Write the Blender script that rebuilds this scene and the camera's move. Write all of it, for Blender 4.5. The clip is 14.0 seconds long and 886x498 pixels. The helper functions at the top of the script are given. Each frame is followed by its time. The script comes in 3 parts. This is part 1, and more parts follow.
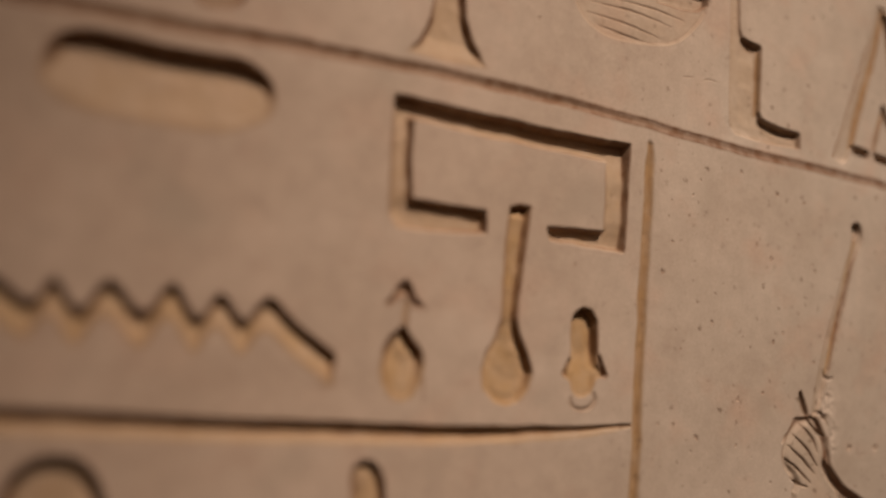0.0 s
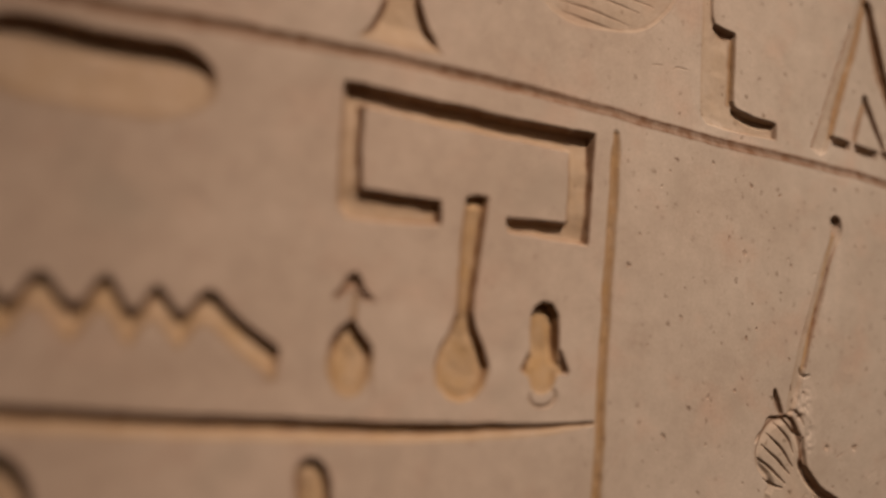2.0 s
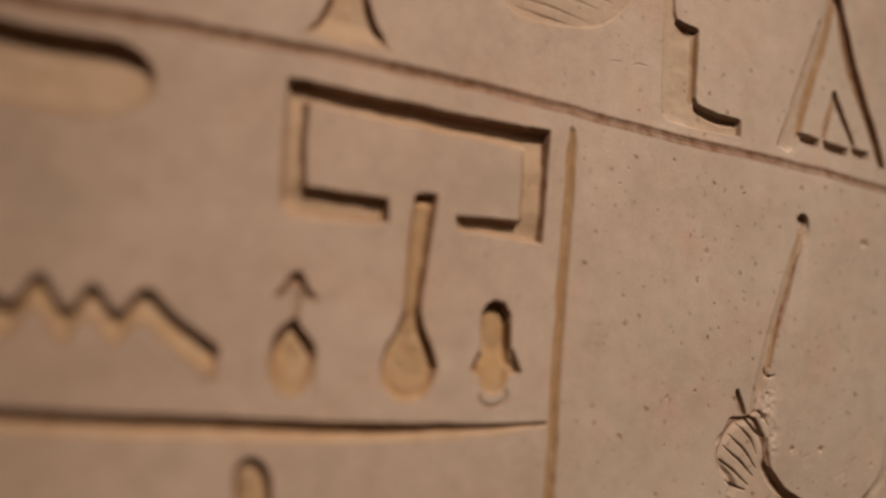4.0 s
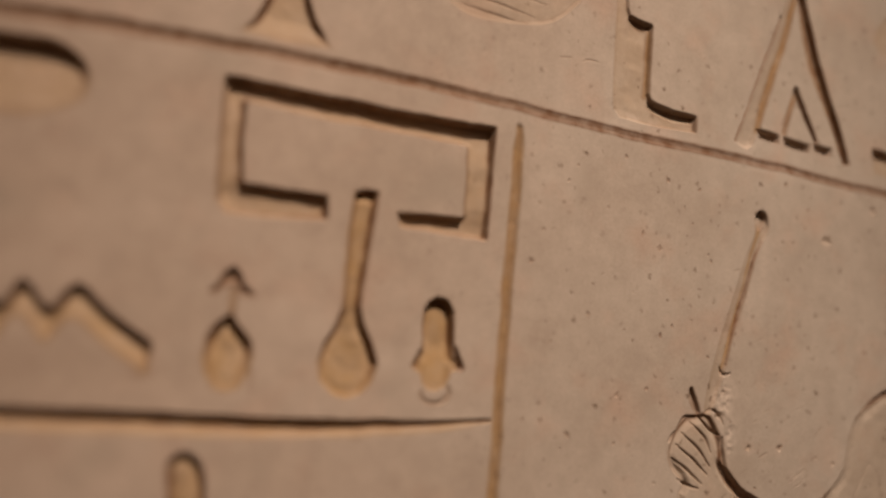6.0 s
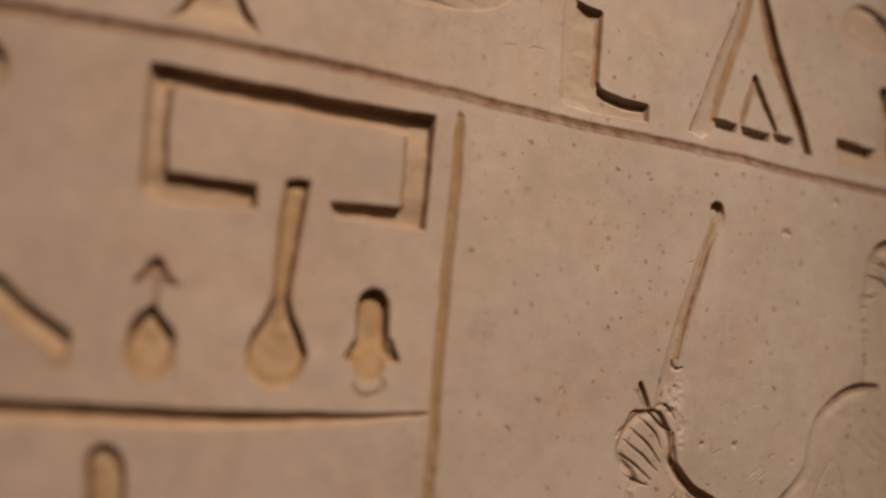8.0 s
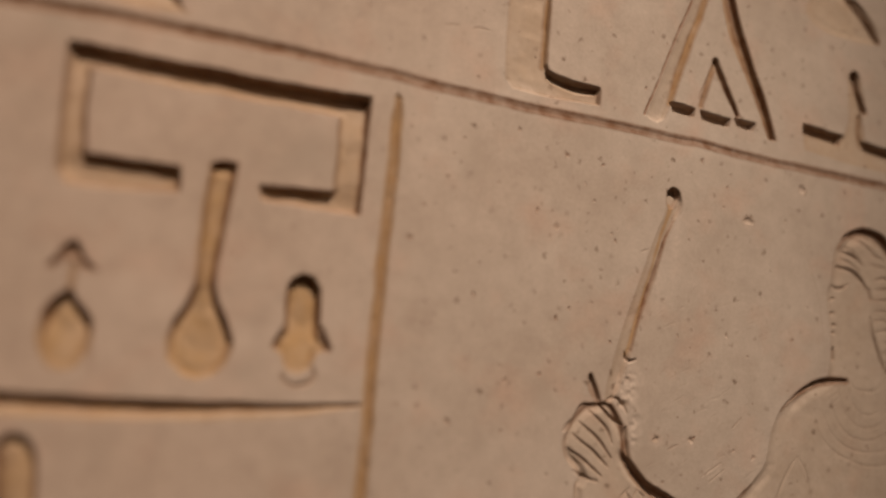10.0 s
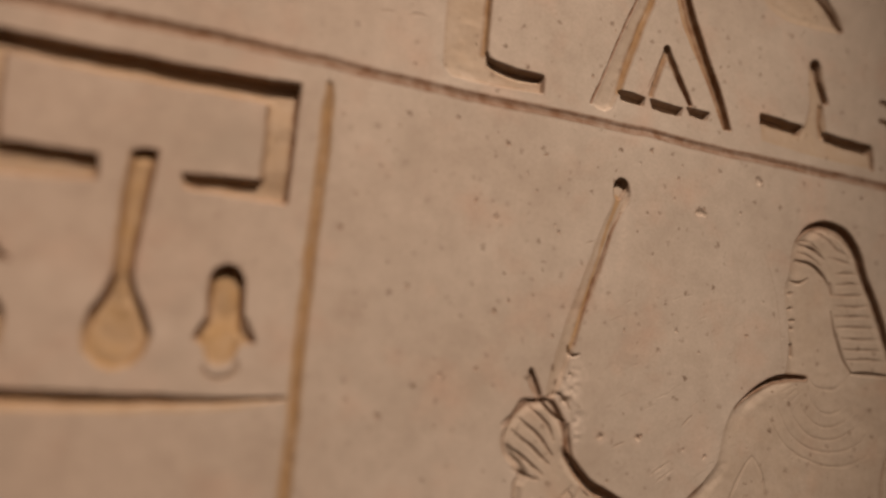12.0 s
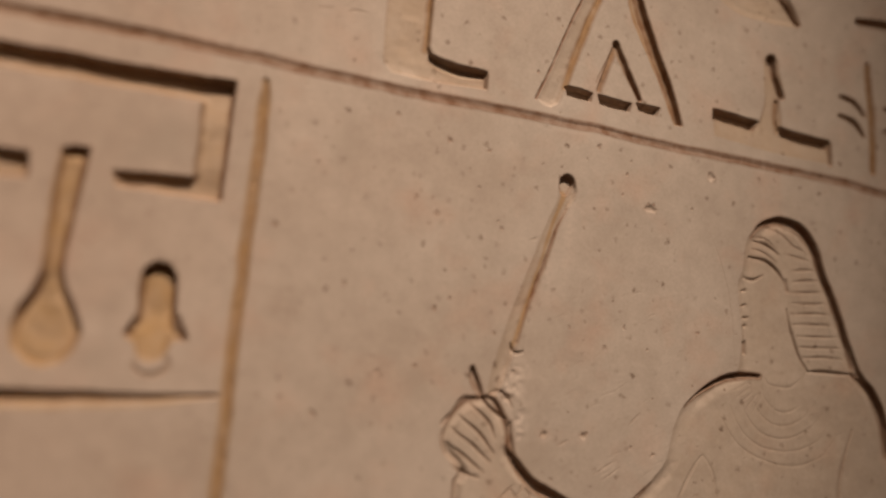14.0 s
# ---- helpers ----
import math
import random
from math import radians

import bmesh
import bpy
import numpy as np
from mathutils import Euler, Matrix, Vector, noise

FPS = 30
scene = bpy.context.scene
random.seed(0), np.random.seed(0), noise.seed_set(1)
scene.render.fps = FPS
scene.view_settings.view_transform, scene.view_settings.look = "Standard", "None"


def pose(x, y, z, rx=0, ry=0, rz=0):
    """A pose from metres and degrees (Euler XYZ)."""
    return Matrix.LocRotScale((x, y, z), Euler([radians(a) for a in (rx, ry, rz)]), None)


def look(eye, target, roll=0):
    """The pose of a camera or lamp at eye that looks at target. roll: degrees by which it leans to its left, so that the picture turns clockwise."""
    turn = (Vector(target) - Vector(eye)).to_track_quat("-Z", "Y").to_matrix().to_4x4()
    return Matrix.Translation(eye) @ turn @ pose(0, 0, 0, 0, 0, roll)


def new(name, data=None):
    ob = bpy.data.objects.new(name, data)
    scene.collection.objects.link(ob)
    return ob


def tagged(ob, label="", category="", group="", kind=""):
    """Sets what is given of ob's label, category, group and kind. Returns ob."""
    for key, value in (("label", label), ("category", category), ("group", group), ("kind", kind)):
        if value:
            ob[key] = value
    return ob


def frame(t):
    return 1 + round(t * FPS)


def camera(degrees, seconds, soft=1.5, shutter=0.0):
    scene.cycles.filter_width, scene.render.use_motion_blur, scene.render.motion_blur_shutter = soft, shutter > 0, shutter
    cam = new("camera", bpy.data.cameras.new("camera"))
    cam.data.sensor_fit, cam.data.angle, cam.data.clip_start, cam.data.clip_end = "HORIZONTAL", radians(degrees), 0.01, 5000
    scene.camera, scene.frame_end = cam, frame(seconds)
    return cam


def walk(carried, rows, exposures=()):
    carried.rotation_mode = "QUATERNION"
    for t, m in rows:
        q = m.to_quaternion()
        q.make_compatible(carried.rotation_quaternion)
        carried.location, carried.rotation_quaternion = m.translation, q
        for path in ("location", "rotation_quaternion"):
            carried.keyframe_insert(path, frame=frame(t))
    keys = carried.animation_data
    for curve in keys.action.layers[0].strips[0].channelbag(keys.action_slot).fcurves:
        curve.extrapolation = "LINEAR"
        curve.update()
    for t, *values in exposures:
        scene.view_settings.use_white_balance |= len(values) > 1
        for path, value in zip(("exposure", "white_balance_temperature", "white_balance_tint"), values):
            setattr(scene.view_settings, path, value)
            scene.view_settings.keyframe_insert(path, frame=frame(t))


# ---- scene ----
cam = camera(65.0, 14.0, soft=2.4)
PATH = [
    (0, (-0.13058, -0.17453, 1.43650), (0.24783, 0.74305, 1.55835), 5.678),
    (0.5, (-0.12629, -0.17530, 1.43691), (0.24610, 0.74503, 1.55659), 5.745),
    (1, (-0.12251, -0.17504, 1.43653), (0.24837, 0.74581, 1.55683), 5.804),
    (1.5, (-0.11835, -0.17473, 1.43629), (0.25048, 0.74681, 1.55758), 5.767),
    (2, (-0.11399, -0.17496, 1.43646), (0.25200, 0.74780, 1.55715), 5.799),
    (2.5, (-0.10985, -0.17603, 1.43658), (0.25282, 0.74811, 1.55678), 5.802),
    (3, (-0.10586, -0.17687, 1.43702), (0.25481, 0.74808, 1.55701), 5.810),
    (5.5, (-0.08395, -0.18505, 1.43900), (0.25554, 0.74830, 1.55566), 5.968),
    (6, (-0.07883, -0.18665, 1.43897), (0.25679, 0.74797, 1.55661), 5.965),
    (6.5, (-0.07369, -0.18815, 1.43974), (0.25701, 0.74852, 1.55496), 6.019),
    (7, (-0.06780, -0.18935, 1.43978), (0.25687, 0.74940, 1.55528), 6.072),
    (7.5, (-0.06238, -0.19041, 1.43971), (0.25881, 0.74970, 1.55387), 6.061),
    (8, (-0.05669, -0.19062, 1.43893), (0.26125, 0.75039, 1.55472), 6.065),
    (10.5, (-0.02697, -0.19071, 1.43632), (0.26678, 0.75735, 1.55833), 6.129),
    (11, (-0.02043, -0.19150, 1.43635), (0.26733, 0.75836, 1.55864), 6.163),
    (11.5, (-0.01476, -0.19204, 1.43557), (0.26954, 0.75844, 1.56107), 6.170),
    (12, (-0.01012, -0.19226, 1.43562), (0.27334, 0.75841, 1.56158), 6.256),
    (12.5, (-0.00559, -0.19316, 1.43627), (0.27535, 0.75836, 1.56149), 6.272),
    (13, (-0.00082, -0.19443, 1.43687), (0.27754, 0.75797, 1.56115), 6.228),
    (13.5, (0.00501, -0.19580, 1.43642), (0.27628, 0.75810, 1.56477), 6.164),
    (14, (0.01061, -0.19743, 1.43629), (0.27713, 0.75790, 1.56403), 6.182),
]
walk(cam, [(t, look(eye, target, roll)) for t, eye, target, roll in PATH], [(0, -0.09), (5.5, -0.07), (10.5, -0.04), (14, 0.02)])

# ---- lens focus ----
cam.data.dof.use_dof = True
cam.data.dof.focus_distance = 0.226
cam.data.dof.aperture_fstop = 1.95

# ---- light: one warm gallery spot, high and to one side, out of view ----
world = bpy.data.worlds.new("world")
world.use_nodes = True
world.node_tree.nodes["Background"].inputs[0].default_value = (0.02, 0.014, 0.01, 1)
world.node_tree.nodes["Background"].inputs[1].default_value = 0.3
scene.world = world

spot = bpy.data.lights.new("gallery_spot", "SPOT")
spot.energy, spot.color = 114.0, (1.0, 0.785, 0.632)
spot.spot_size, spot.spot_blend, spot.shadow_soft_size = radians(19.4), 1.0, 0.042
new("gallery_spot", spot).matrix_world = look((0.065, -1.00, 2.69), (0.030, 0.0, 1.444))

# soft overhead fill with no seen source, added to lift the shadows in the cuts
ambient = bpy.data.lights.new("ambient_fill", "AREA")
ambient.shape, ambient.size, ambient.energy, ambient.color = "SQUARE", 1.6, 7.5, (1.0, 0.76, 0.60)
new("ambient_fill", ambient).matrix_world = look((0.1, -1.4, 2.86), (0.1, -1.4, 0.0))


# ---- materials ----
def nodes_of(name, rough):
    mat = bpy.data.materials.new(name)
    mat.use_nodes = True
    nt = mat.node_tree
    bsdf = nt.nodes["Principled BSDF"]
    bsdf.inputs["Roughness"].default_value = rough
    bsdf.inputs["Specular IOR Level"].default_value = 0.25
    return mat, nt, bsdf


def node(nt, kind, **values):
    n = nt.nodes.new(kind)
    for key, value in values.items():
        n.inputs[key.replace("_", " ")].default_value = value
    return n


def ramp(nt, source, lo, hi, c0=(0, 0, 0, 1), c1=(1, 1, 1, 1)):
    r = nt.nodes.new("ShaderNodeValToRGB")
    r.color_ramp.elements[0].position, r.color_ramp.elements[1].position = lo, hi
    r.color_ramp.elements[0].color, r.color_ramp.elements[1].color = c0, c1
    nt.links.new(source, r.inputs[0])
    return r.outputs[0]


def mix(nt, fac, a, b, mode="MIX"):
    m = nt.nodes.new("ShaderNodeMix")
    m.data_type, m.blend_type = "RGBA", mode
    for socket, value in ((m.inputs[0], fac), (m.inputs[6], a), (m.inputs[7], b)):
        if isinstance(value, (float, int, tuple)):
            socket.default_value = value
        else:
            nt.links.new(value, socket)
    return m.outputs[2]


def limestone():
    """Fine pale limestone: cloudy tone, grain, dirt in pits, ochre left in the cuts."""
    mat, nt, bsdf = nodes_of("limestone", 0.82)
    where = nt.nodes.new("ShaderNodeTexCoord").outputs["Object"]

    def noise_of(scale, detail=4.0, rough=0.55):
        n = node(nt, "ShaderNodeTexNoise", Scale=scale, Detail=detail, Roughness=rough)
        nt.links.new(where, n.inputs["Vector"])
        return n.outputs["Fac"]

    cloud = ramp(nt, noise_of(22.0), 0.32, 0.68)
    colour = mix(nt, cloud, (0.450, 0.358, 0.284, 1), (0.530, 0.433, 0.352, 1))
    along = nt.nodes.new("ShaderNodeSeparateXYZ")
    nt.links.new(where, along.inputs[0])
    drift = nt.nodes.new("ShaderNodeMapRange")
    drift.inputs["From Min"].default_value, drift.inputs["From Max"].default_value = -0.07, 0.18
    wander = nt.nodes.new("ShaderNodeMath")
    wander.operation, wander.inputs[1].default_value = "MULTIPLY_ADD", 0.16
    nt.links.new(noise_of(14.0, 3.0), wander.inputs[0])
    nt.links.new(along.outputs[0], wander.inputs[2])
    nt.links.new(wander.outputs[0], drift.inputs["Value"])
    colour = mix(nt, 1.0, colour, mix(nt, drift.outputs[0], (1.03, 0.985, 0.965, 1), (0.972, 1.032, 1.066, 1)), "MULTIPLY")
    blush = ramp(nt, noise_of(48.0, 3.0), 0.52, 0.75)
    colour = mix(nt, mix(nt, 0.65, (0, 0, 0, 1), blush), colour, (0.515, 0.370, 0.285, 1))
    grain = ramp(nt, noise_of(900.0, 5.0, 0.7), 0.25, 0.75, (0.90, 0.89, 0.88, 1), (1.07, 1.07, 1.08, 1))
    colour = mix(nt, 1.0, colour, grain, "MULTIPLY")
    mottle = ramp(nt, noise_of(150.0, 3.0, 0.6), 0.32, 0.68, (0.925, 0.915, 0.905, 1), (1.045, 1.045, 1.04, 1))
    colour = mix(nt, 1.0, colour, mottle, "MULTIPLY")
    smudge = ramp(nt, noise_of(34.0, 2.0, 0.5), 0.60, 0.74)
    colour = mix(nt, mix(nt, 0.55, (0, 0, 0, 1), smudge), colour, (0.385, 0.315, 0.25, 1))
    # ochre pigment that stayed in the recesses
    ochre = nt.nodes.new("ShaderNodeAttribute")
    ochre.attribute_name = "ochre"
    patch = ramp(nt, noise_of(130.0, 4.0, 0.6), 0.30, 0.62, (0.62, 0.62, 0.62, 1), (1, 1, 1, 1))
    amount = mix(nt, 1.0, ochre.outputs["Color"], patch, "MULTIPLY")
    colour = mix(nt, amount, colour, (0.42, 0.274, 0.136, 1))
    # brown stain, and shade painted as colour into the cuts
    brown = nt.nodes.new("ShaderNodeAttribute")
    brown.attribute_name = "grime_shade"
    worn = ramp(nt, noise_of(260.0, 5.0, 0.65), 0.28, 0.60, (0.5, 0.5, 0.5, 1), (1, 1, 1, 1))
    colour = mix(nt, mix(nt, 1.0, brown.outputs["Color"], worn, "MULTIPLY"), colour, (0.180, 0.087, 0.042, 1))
    # pale bruised stone, and brightness painted on the lips of grooves
    chalk_lit = nt.nodes.new("ShaderNodeAttribute")
    chalk_lit.attribute_name = "chalk_lit"
    crumbs = ramp(nt, noise_of(420.0, 4.0, 0.65), 0.34, 0.56, (0.25, 0.25, 0.25, 1))
    colour = mix(nt, mix(nt, 1.0, chalk_lit.outputs["Color"], crumbs, "MULTIPLY"), colour, (0.64, 0.54, 0.45, 1))
    # dirt in small pits, thick in some places and thin in others
    bend = node(nt, "ShaderNodeTexNoise", Scale=800.0, Detail=3.0, Roughness=0.7)
    nt.links.new(where, bend.inputs["Vector"])
    off = nt.nodes.new("ShaderNodeVectorMath")
    off.operation, off.inputs[1].default_value = "MULTIPLY_ADD", (0.0034, 0.0034, 0.0034)
    nt.links.new(bend.outputs["Color"], off.inputs[0])
    nt.links.new(where, off.inputs[2])
    side = nt.nodes.new("ShaderNodeSeparateXYZ")
    nt.links.new(where, side.inputs[0])
    field = nt.nodes.new("ShaderNodeMapRange")
    for key, value in (("From Min", -0.02), ("From Max", 0.03), ("To Min", 0.25), ("To Max", 1.0)):
        field.inputs[key].default_value = value
    nt.links.new(side.outputs[0], field.inputs["Value"])

    flat = nt.nodes.new("ShaderNodeCombineXYZ")
    bent = nt.nodes.new("ShaderNodeSeparateXYZ")
    nt.links.new(off.outputs[0], bent.inputs[0])
    nt.links.new(bent.outputs[0], flat.inputs[0])
    nt.links.new(bent.outputs[2], flat.inputs[1])

    def flecks(scale, lo, hi, share, patchy):
        cells = node(nt, "ShaderNodeTexVoronoi", Scale=scale, Randomness=1.0)
        cells.voronoi_dimensions = "2D"
        nt.links.new(flat.outputs[0], cells.inputs["Vector"])
        dot = ramp(nt, cells.outputs["Distance"], lo, hi, (1, 1, 1, 1), (0, 0, 0, 1))
        sep = nt.nodes.new("ShaderNodeSeparateColor")
        nt.links.new(cells.outputs["Color"], sep.inputs[0])
        rare = ramp(nt, sep.outputs[0], 1 - share, 1 - share * 0.4)
        dense = ramp(nt, noise_of(patchy, 2.0), 0.38, 0.62)
        return mix(nt, 1.0, mix(nt, 1.0, dot, rare, "MULTIPLY"), dense, "MULTIPLY")

    pit = mix(nt, 1.0, flecks(320.0, 0.05, 0.20, 0.14, 60.0), flecks(112.0, 0.025, 0.115, 0.75, 42.0), "LIGHTEN")
    pit = mix(nt, 1.0, pit, field.outputs[0], "MULTIPLY")
    colour = mix(nt, mix(nt, 0.85, (0, 0, 0, 1), pit), colour, (0.15, 0.095, 0.06, 1))
    nt.links.new(colour, bsdf.inputs["Base Color"])
    # relief of grain, tool marks and pits
    height = mix(nt, 0.5, noise_of(420.0, 6.0, 0.65), noise_of(1600.0, 3.0, 0.6))
    height = mix(nt, mix(nt, 0.8, (0, 0, 0, 1), pit), height, (0.0, 0.0, 0.0, 1))
    bump = node(nt, "ShaderNodeBump", Strength=0.3, Distance=0.0004)
    nt.links.new(height, bump.inputs["Height"])
    nt.links.new(bump.outputs[0], bsdf.inputs["Normal"])
    return mat


def plaster(name, tone):
    mat, nt, bsdf = nodes_of(name, 0.9)
    n = node(nt, "ShaderNodeTexNoise", Scale=6.0, Detail=6.0)
    colour = ramp(nt, n.outputs["Fac"], 0.3, 0.7, (*[c * 0.85 for c in tone], 1), (*tone, 1))
    nt.links.new(colour, bsdf.inputs["Base Color"])
    return mat


STONE = limestone()
ROOM = plaster("dim_plaster", (0.46, 0.38, 0.31))

# ---- the carved face, in millimetres from a corner of the house sign; depth is positive into the stone ----
STEP = 0.32
U0, U1, V0, V1, BASE = -190.0, 262.0, -138.0, 102.0, 1.5
us, vs = np.arange(U0, U1, STEP), np.arange(V0, V1, STEP)
NU, NV = len(us), len(vs)
UU, VV = np.meshgrid(us, vs)


def lattice(u, v, cell, seed):
    """Smooth value noise from -1 to 1 with cells of that many millimetres."""
    table = np.random.RandomState(seed).uniform(-1, 1, (128, 128))
    a, b = u / cell, v / cell
    i, j = np.floor(a).astype(int), np.floor(b).astype(int)
    a, b = a - i, b - j
    a, b = a * a * (3 - 2 * a), b * b * (3 - 2 * b)
    g = lambda p, q: table[p % 128, q % 128]
    return (g(i, j) * (1 - a) + g(i + 1, j) * a) * (1 - b) + (g(i, j + 1) * (1 - a) + g(i + 1, j + 1) * a) * b


# the carver's unsteadiness in every cut
WU = UU + 0.24 * lattice(UU, VV, 9, 1) + 0.10 * lattice(UU, VV, 2.6, 2)
WV = VV + 0.24 * lattice(UU, VV, 8, 3) + 0.10 * lattice(UU, VV, 2.4, 4)
DEPTH = np.zeros_like(UU)       # the sunk signs
LINES = np.zeros_like(UU)       # fine incisions on top of them
OCHRE = np.zeros_like(UU)
GRIME_SHADE = np.zeros_like(UU)       # old brown stain along the cuts, dirt in pits, and painted shade
CHALK_LIT = np.zeros_like(UU)       # bruised, paler stone, and light painted on groove lips
OWNER = np.zeros(UU.shape, int)
SIGNS = []                      # name, label, parent


def smooth(x):
    x = np.clip(x, 0, 1)
    return x * x * (3 - 2 * x)


def rounded(points, closed=True, n=5):
    """A smooth curve through the points."""
    p = np.array(points, float)
    k = len(p)
    out = []
    for i in range(k if closed else k - 1):
        pick = (lambda m: p[m % k]) if closed else (lambda m: p[min(max(m, 0), k - 1)])
        a, b, c, d = pick(i - 1), pick(i), pick(i + 1), pick(i + 2)
        for s in np.arange(n) / n:
            out.append(0.5 * (2 * b + (c - a) * s + (2 * a - 5 * b + 4 * c - d) * s * s + (3 * b - a - 3 * c + d) * s ** 3))
    if not closed:
        out.append(p[-1])
    return np.array(out)


def region(points, margin):
    p = np.array(points, float)
    (a, c), (b, d) = p.min(0) - margin, p.max(0) + margin
    i0, i1 = np.clip(((np.array((a, b)) - U0) / STEP).astype(int), 0, NU)
    j0, j1 = np.clip(((np.array((c, d)) - V0) / STEP).astype(int), 0, NV)
    return slice(j0, j1), slice(i0, i1)


def far(u, v, a, b, ra=0.0, rb=0.0):
    """Distance to a segment that tapers from radius ra to rb."""
    dx, dy = b[0] - a[0], b[1] - a[1]
    h = np.clip(((u - a[0]) * dx + (v - a[1]) * dy) / (dx * dx + dy * dy + 1e-9), 0, 1)
    return np.hypot(u - a[0] - h * dx, v - a[1] - h * dy) - (ra + (rb - ra) * h)


def inside(u, v, points):
    """Signed distance to an outline, negative within."""
    d, odd = np.full(u.shape, 1e9), np.zeros(u.shape, bool)
    for a, b in zip(points, np.roll(points, -1, 0)):
        d = np.minimum(d, far(u, v, a, b))
        if a[1] != b[1]:
            odd ^= ((a[1] > v) != (b[1] > v)) & (u < (b[0] - a[0]) * (v - a[1]) / (b[1] - a[1]) + a[0])
    return np.where(odd, -d, d)


def sign(name, label="", parent=0):
    """A new part of the face; parent: the sign of which it is a piece."""
    SIGNS.append((name, label, parent))
    return len(SIGNS)


def own(where, d, owner, margin=1.1):
    OWNER[where] = np.where(d < margin, owner, OWNER[where])


def stain_shade(w, d, wall, amount):
    """Brown stain and painted shade along the side of a cut, uneven in strength."""
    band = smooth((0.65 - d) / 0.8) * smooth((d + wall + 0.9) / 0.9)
    GRIME_SHADE[w] = np.maximum(GRIME_SHADE[w], amount * band * (0.85 + 0.15 * lattice(UU[w], VV[w], 4.0, 21)))


def sink(owner, points, depth, wall=0.8, bulge=0.0, reach=3.0, drag=None, ochre=0.6, round_to=0, margin=1.1, rest=0.18, grime_shade=0.95):
    """Sinks an outline. depth: a number, or a function of the place; rest: the share of the depth that a soft edge keeps; wall: how wide its sides are; bulge: how far the floor swells up again towards the middle, over
    reach; drag: (across, up) over which the floor runs out softly instead of ending in a side."""
    p = rounded(points, True, round_to) if round_to else np.array(points, float)
    w = region(p, 4)
    u, v = WU[w], WV[w]
    d = inside(u, v, p)
    depth = depth(u, v) if callable(depth) else depth
    s = smooth(-d / wall)
    if drag:
        count = 9
        soft = max(wall, 1.6 * math.hypot(*drag) / count)
        slope = np.mean([smooth(-inside(u + k * drag[0], v + k * drag[1], p) / soft + 0.15) for k in np.linspace(0.1, 1, count)], 0)
        s = s * (rest + (1 - rest) * slope)
        # painted shade thins out where the floor ends softly
        grime_shade = grime_shade * np.clip(0.22 + 1.3 * slope, 0, 1)
    cut = depth * s * (1 - bulge * smooth((-d - wall) / reach))
    DEPTH[w] = np.maximum(DEPTH[w], cut)
    stain_shade(w, d, wall, grime_shade)
    OCHRE[w] = np.maximum(OCHRE[w], ochre * smooth((-d + 0.1) / 0.8))
    own(w, d, owner, margin)


def groove(owner, points, radius, depth, upper=1.0, lower=1.0, ochre=0.3, ends=(1.0, 1.0), margin=1.1, grime_shade=0.6, run=14.0):
    """A cut along a line. upper, lower: how wide its upper (or right) and lower (or left) sides are, in radii."""
    p = rounded(points, False, 4)
    w = region(p, 7)
    u, v = WU[w], WV[w]
    near = np.full(u.shape, 1e9)
    side = np.zeros(u.shape)
    n = len(p) - 1
    for i in range(n):
        a, b = p[i], p[i + 1]
        if abs(b[0] - a[0]) > abs(b[1] - a[1]):
            a, b = (a, b) if b[0] > a[0] else (b, a)
        else:
            a, b = (a, b) if b[1] < a[1] else (b, a)
        d = far(u, v, a, b)
        s = (b[0] - a[0]) * (v - a[1]) - (b[1] - a[1]) * (u - a[0])
        side = np.where(d < near, s, side)
        near = np.minimum(near, d)
    first, last = np.hypot(u - p[0][0], v - p[0][1]), np.hypot(u - p[-1][0], v - p[-1][1])
    thin = np.minimum(1, np.minimum(ends[0] + first / run, ends[1] + last / run))
    width = radius * thin * np.where(side > 0, upper, lower)
    s = 1 - np.clip(near / width, 0, 1)
    s = 0.65 * s + 0.35 * smooth(s)
    DEPTH[w] = np.maximum(DEPTH[w], depth * thin * s)
    OCHRE[w] = np.maximum(OCHRE[w], ochre * smooth(s * 1.6))
    GRIME_SHADE[w] = np.maximum(GRIME_SHADE[w], grime_shade * smooth(s * 1.5 - 0.1) * (0.75 + 0.25 * lattice(u, v, 5.0, 22)))
    own(w, near - width, owner, margin)


def stroke(owner, points, radii, depth, wall=0.7, bulge=0.0, ochre=0.6, margin=1.1, grime_shade=0.7):
    """A flat-floored cut along a line, tapering through the radii."""
    p = rounded(points, False, 4)
    r = np.interp(np.linspace(0, 1, len(p)), np.linspace(0, 1, len(radii)), radii)
    w = region(p, max(radii) + 4)
    u, v = WU[w], WV[w]
    d = np.full(u.shape, 1e9)
    for i in range(len(p) - 1):
        d = np.minimum(d, far(u, v, p[i], p[i + 1], r[i], r[i + 1]))
    DEPTH[w] = np.maximum(DEPTH[w], depth * smooth(-d / wall) * (1 - bulge * smooth((-d - wall) / 1.5)))
    stain_shade(w, d, wall, grime_shade)
    OCHRE[w] = np.maximum(OCHRE[w], ochre * smooth((-d + 0.1) / 0.8))
    own(w, d, owner, margin)


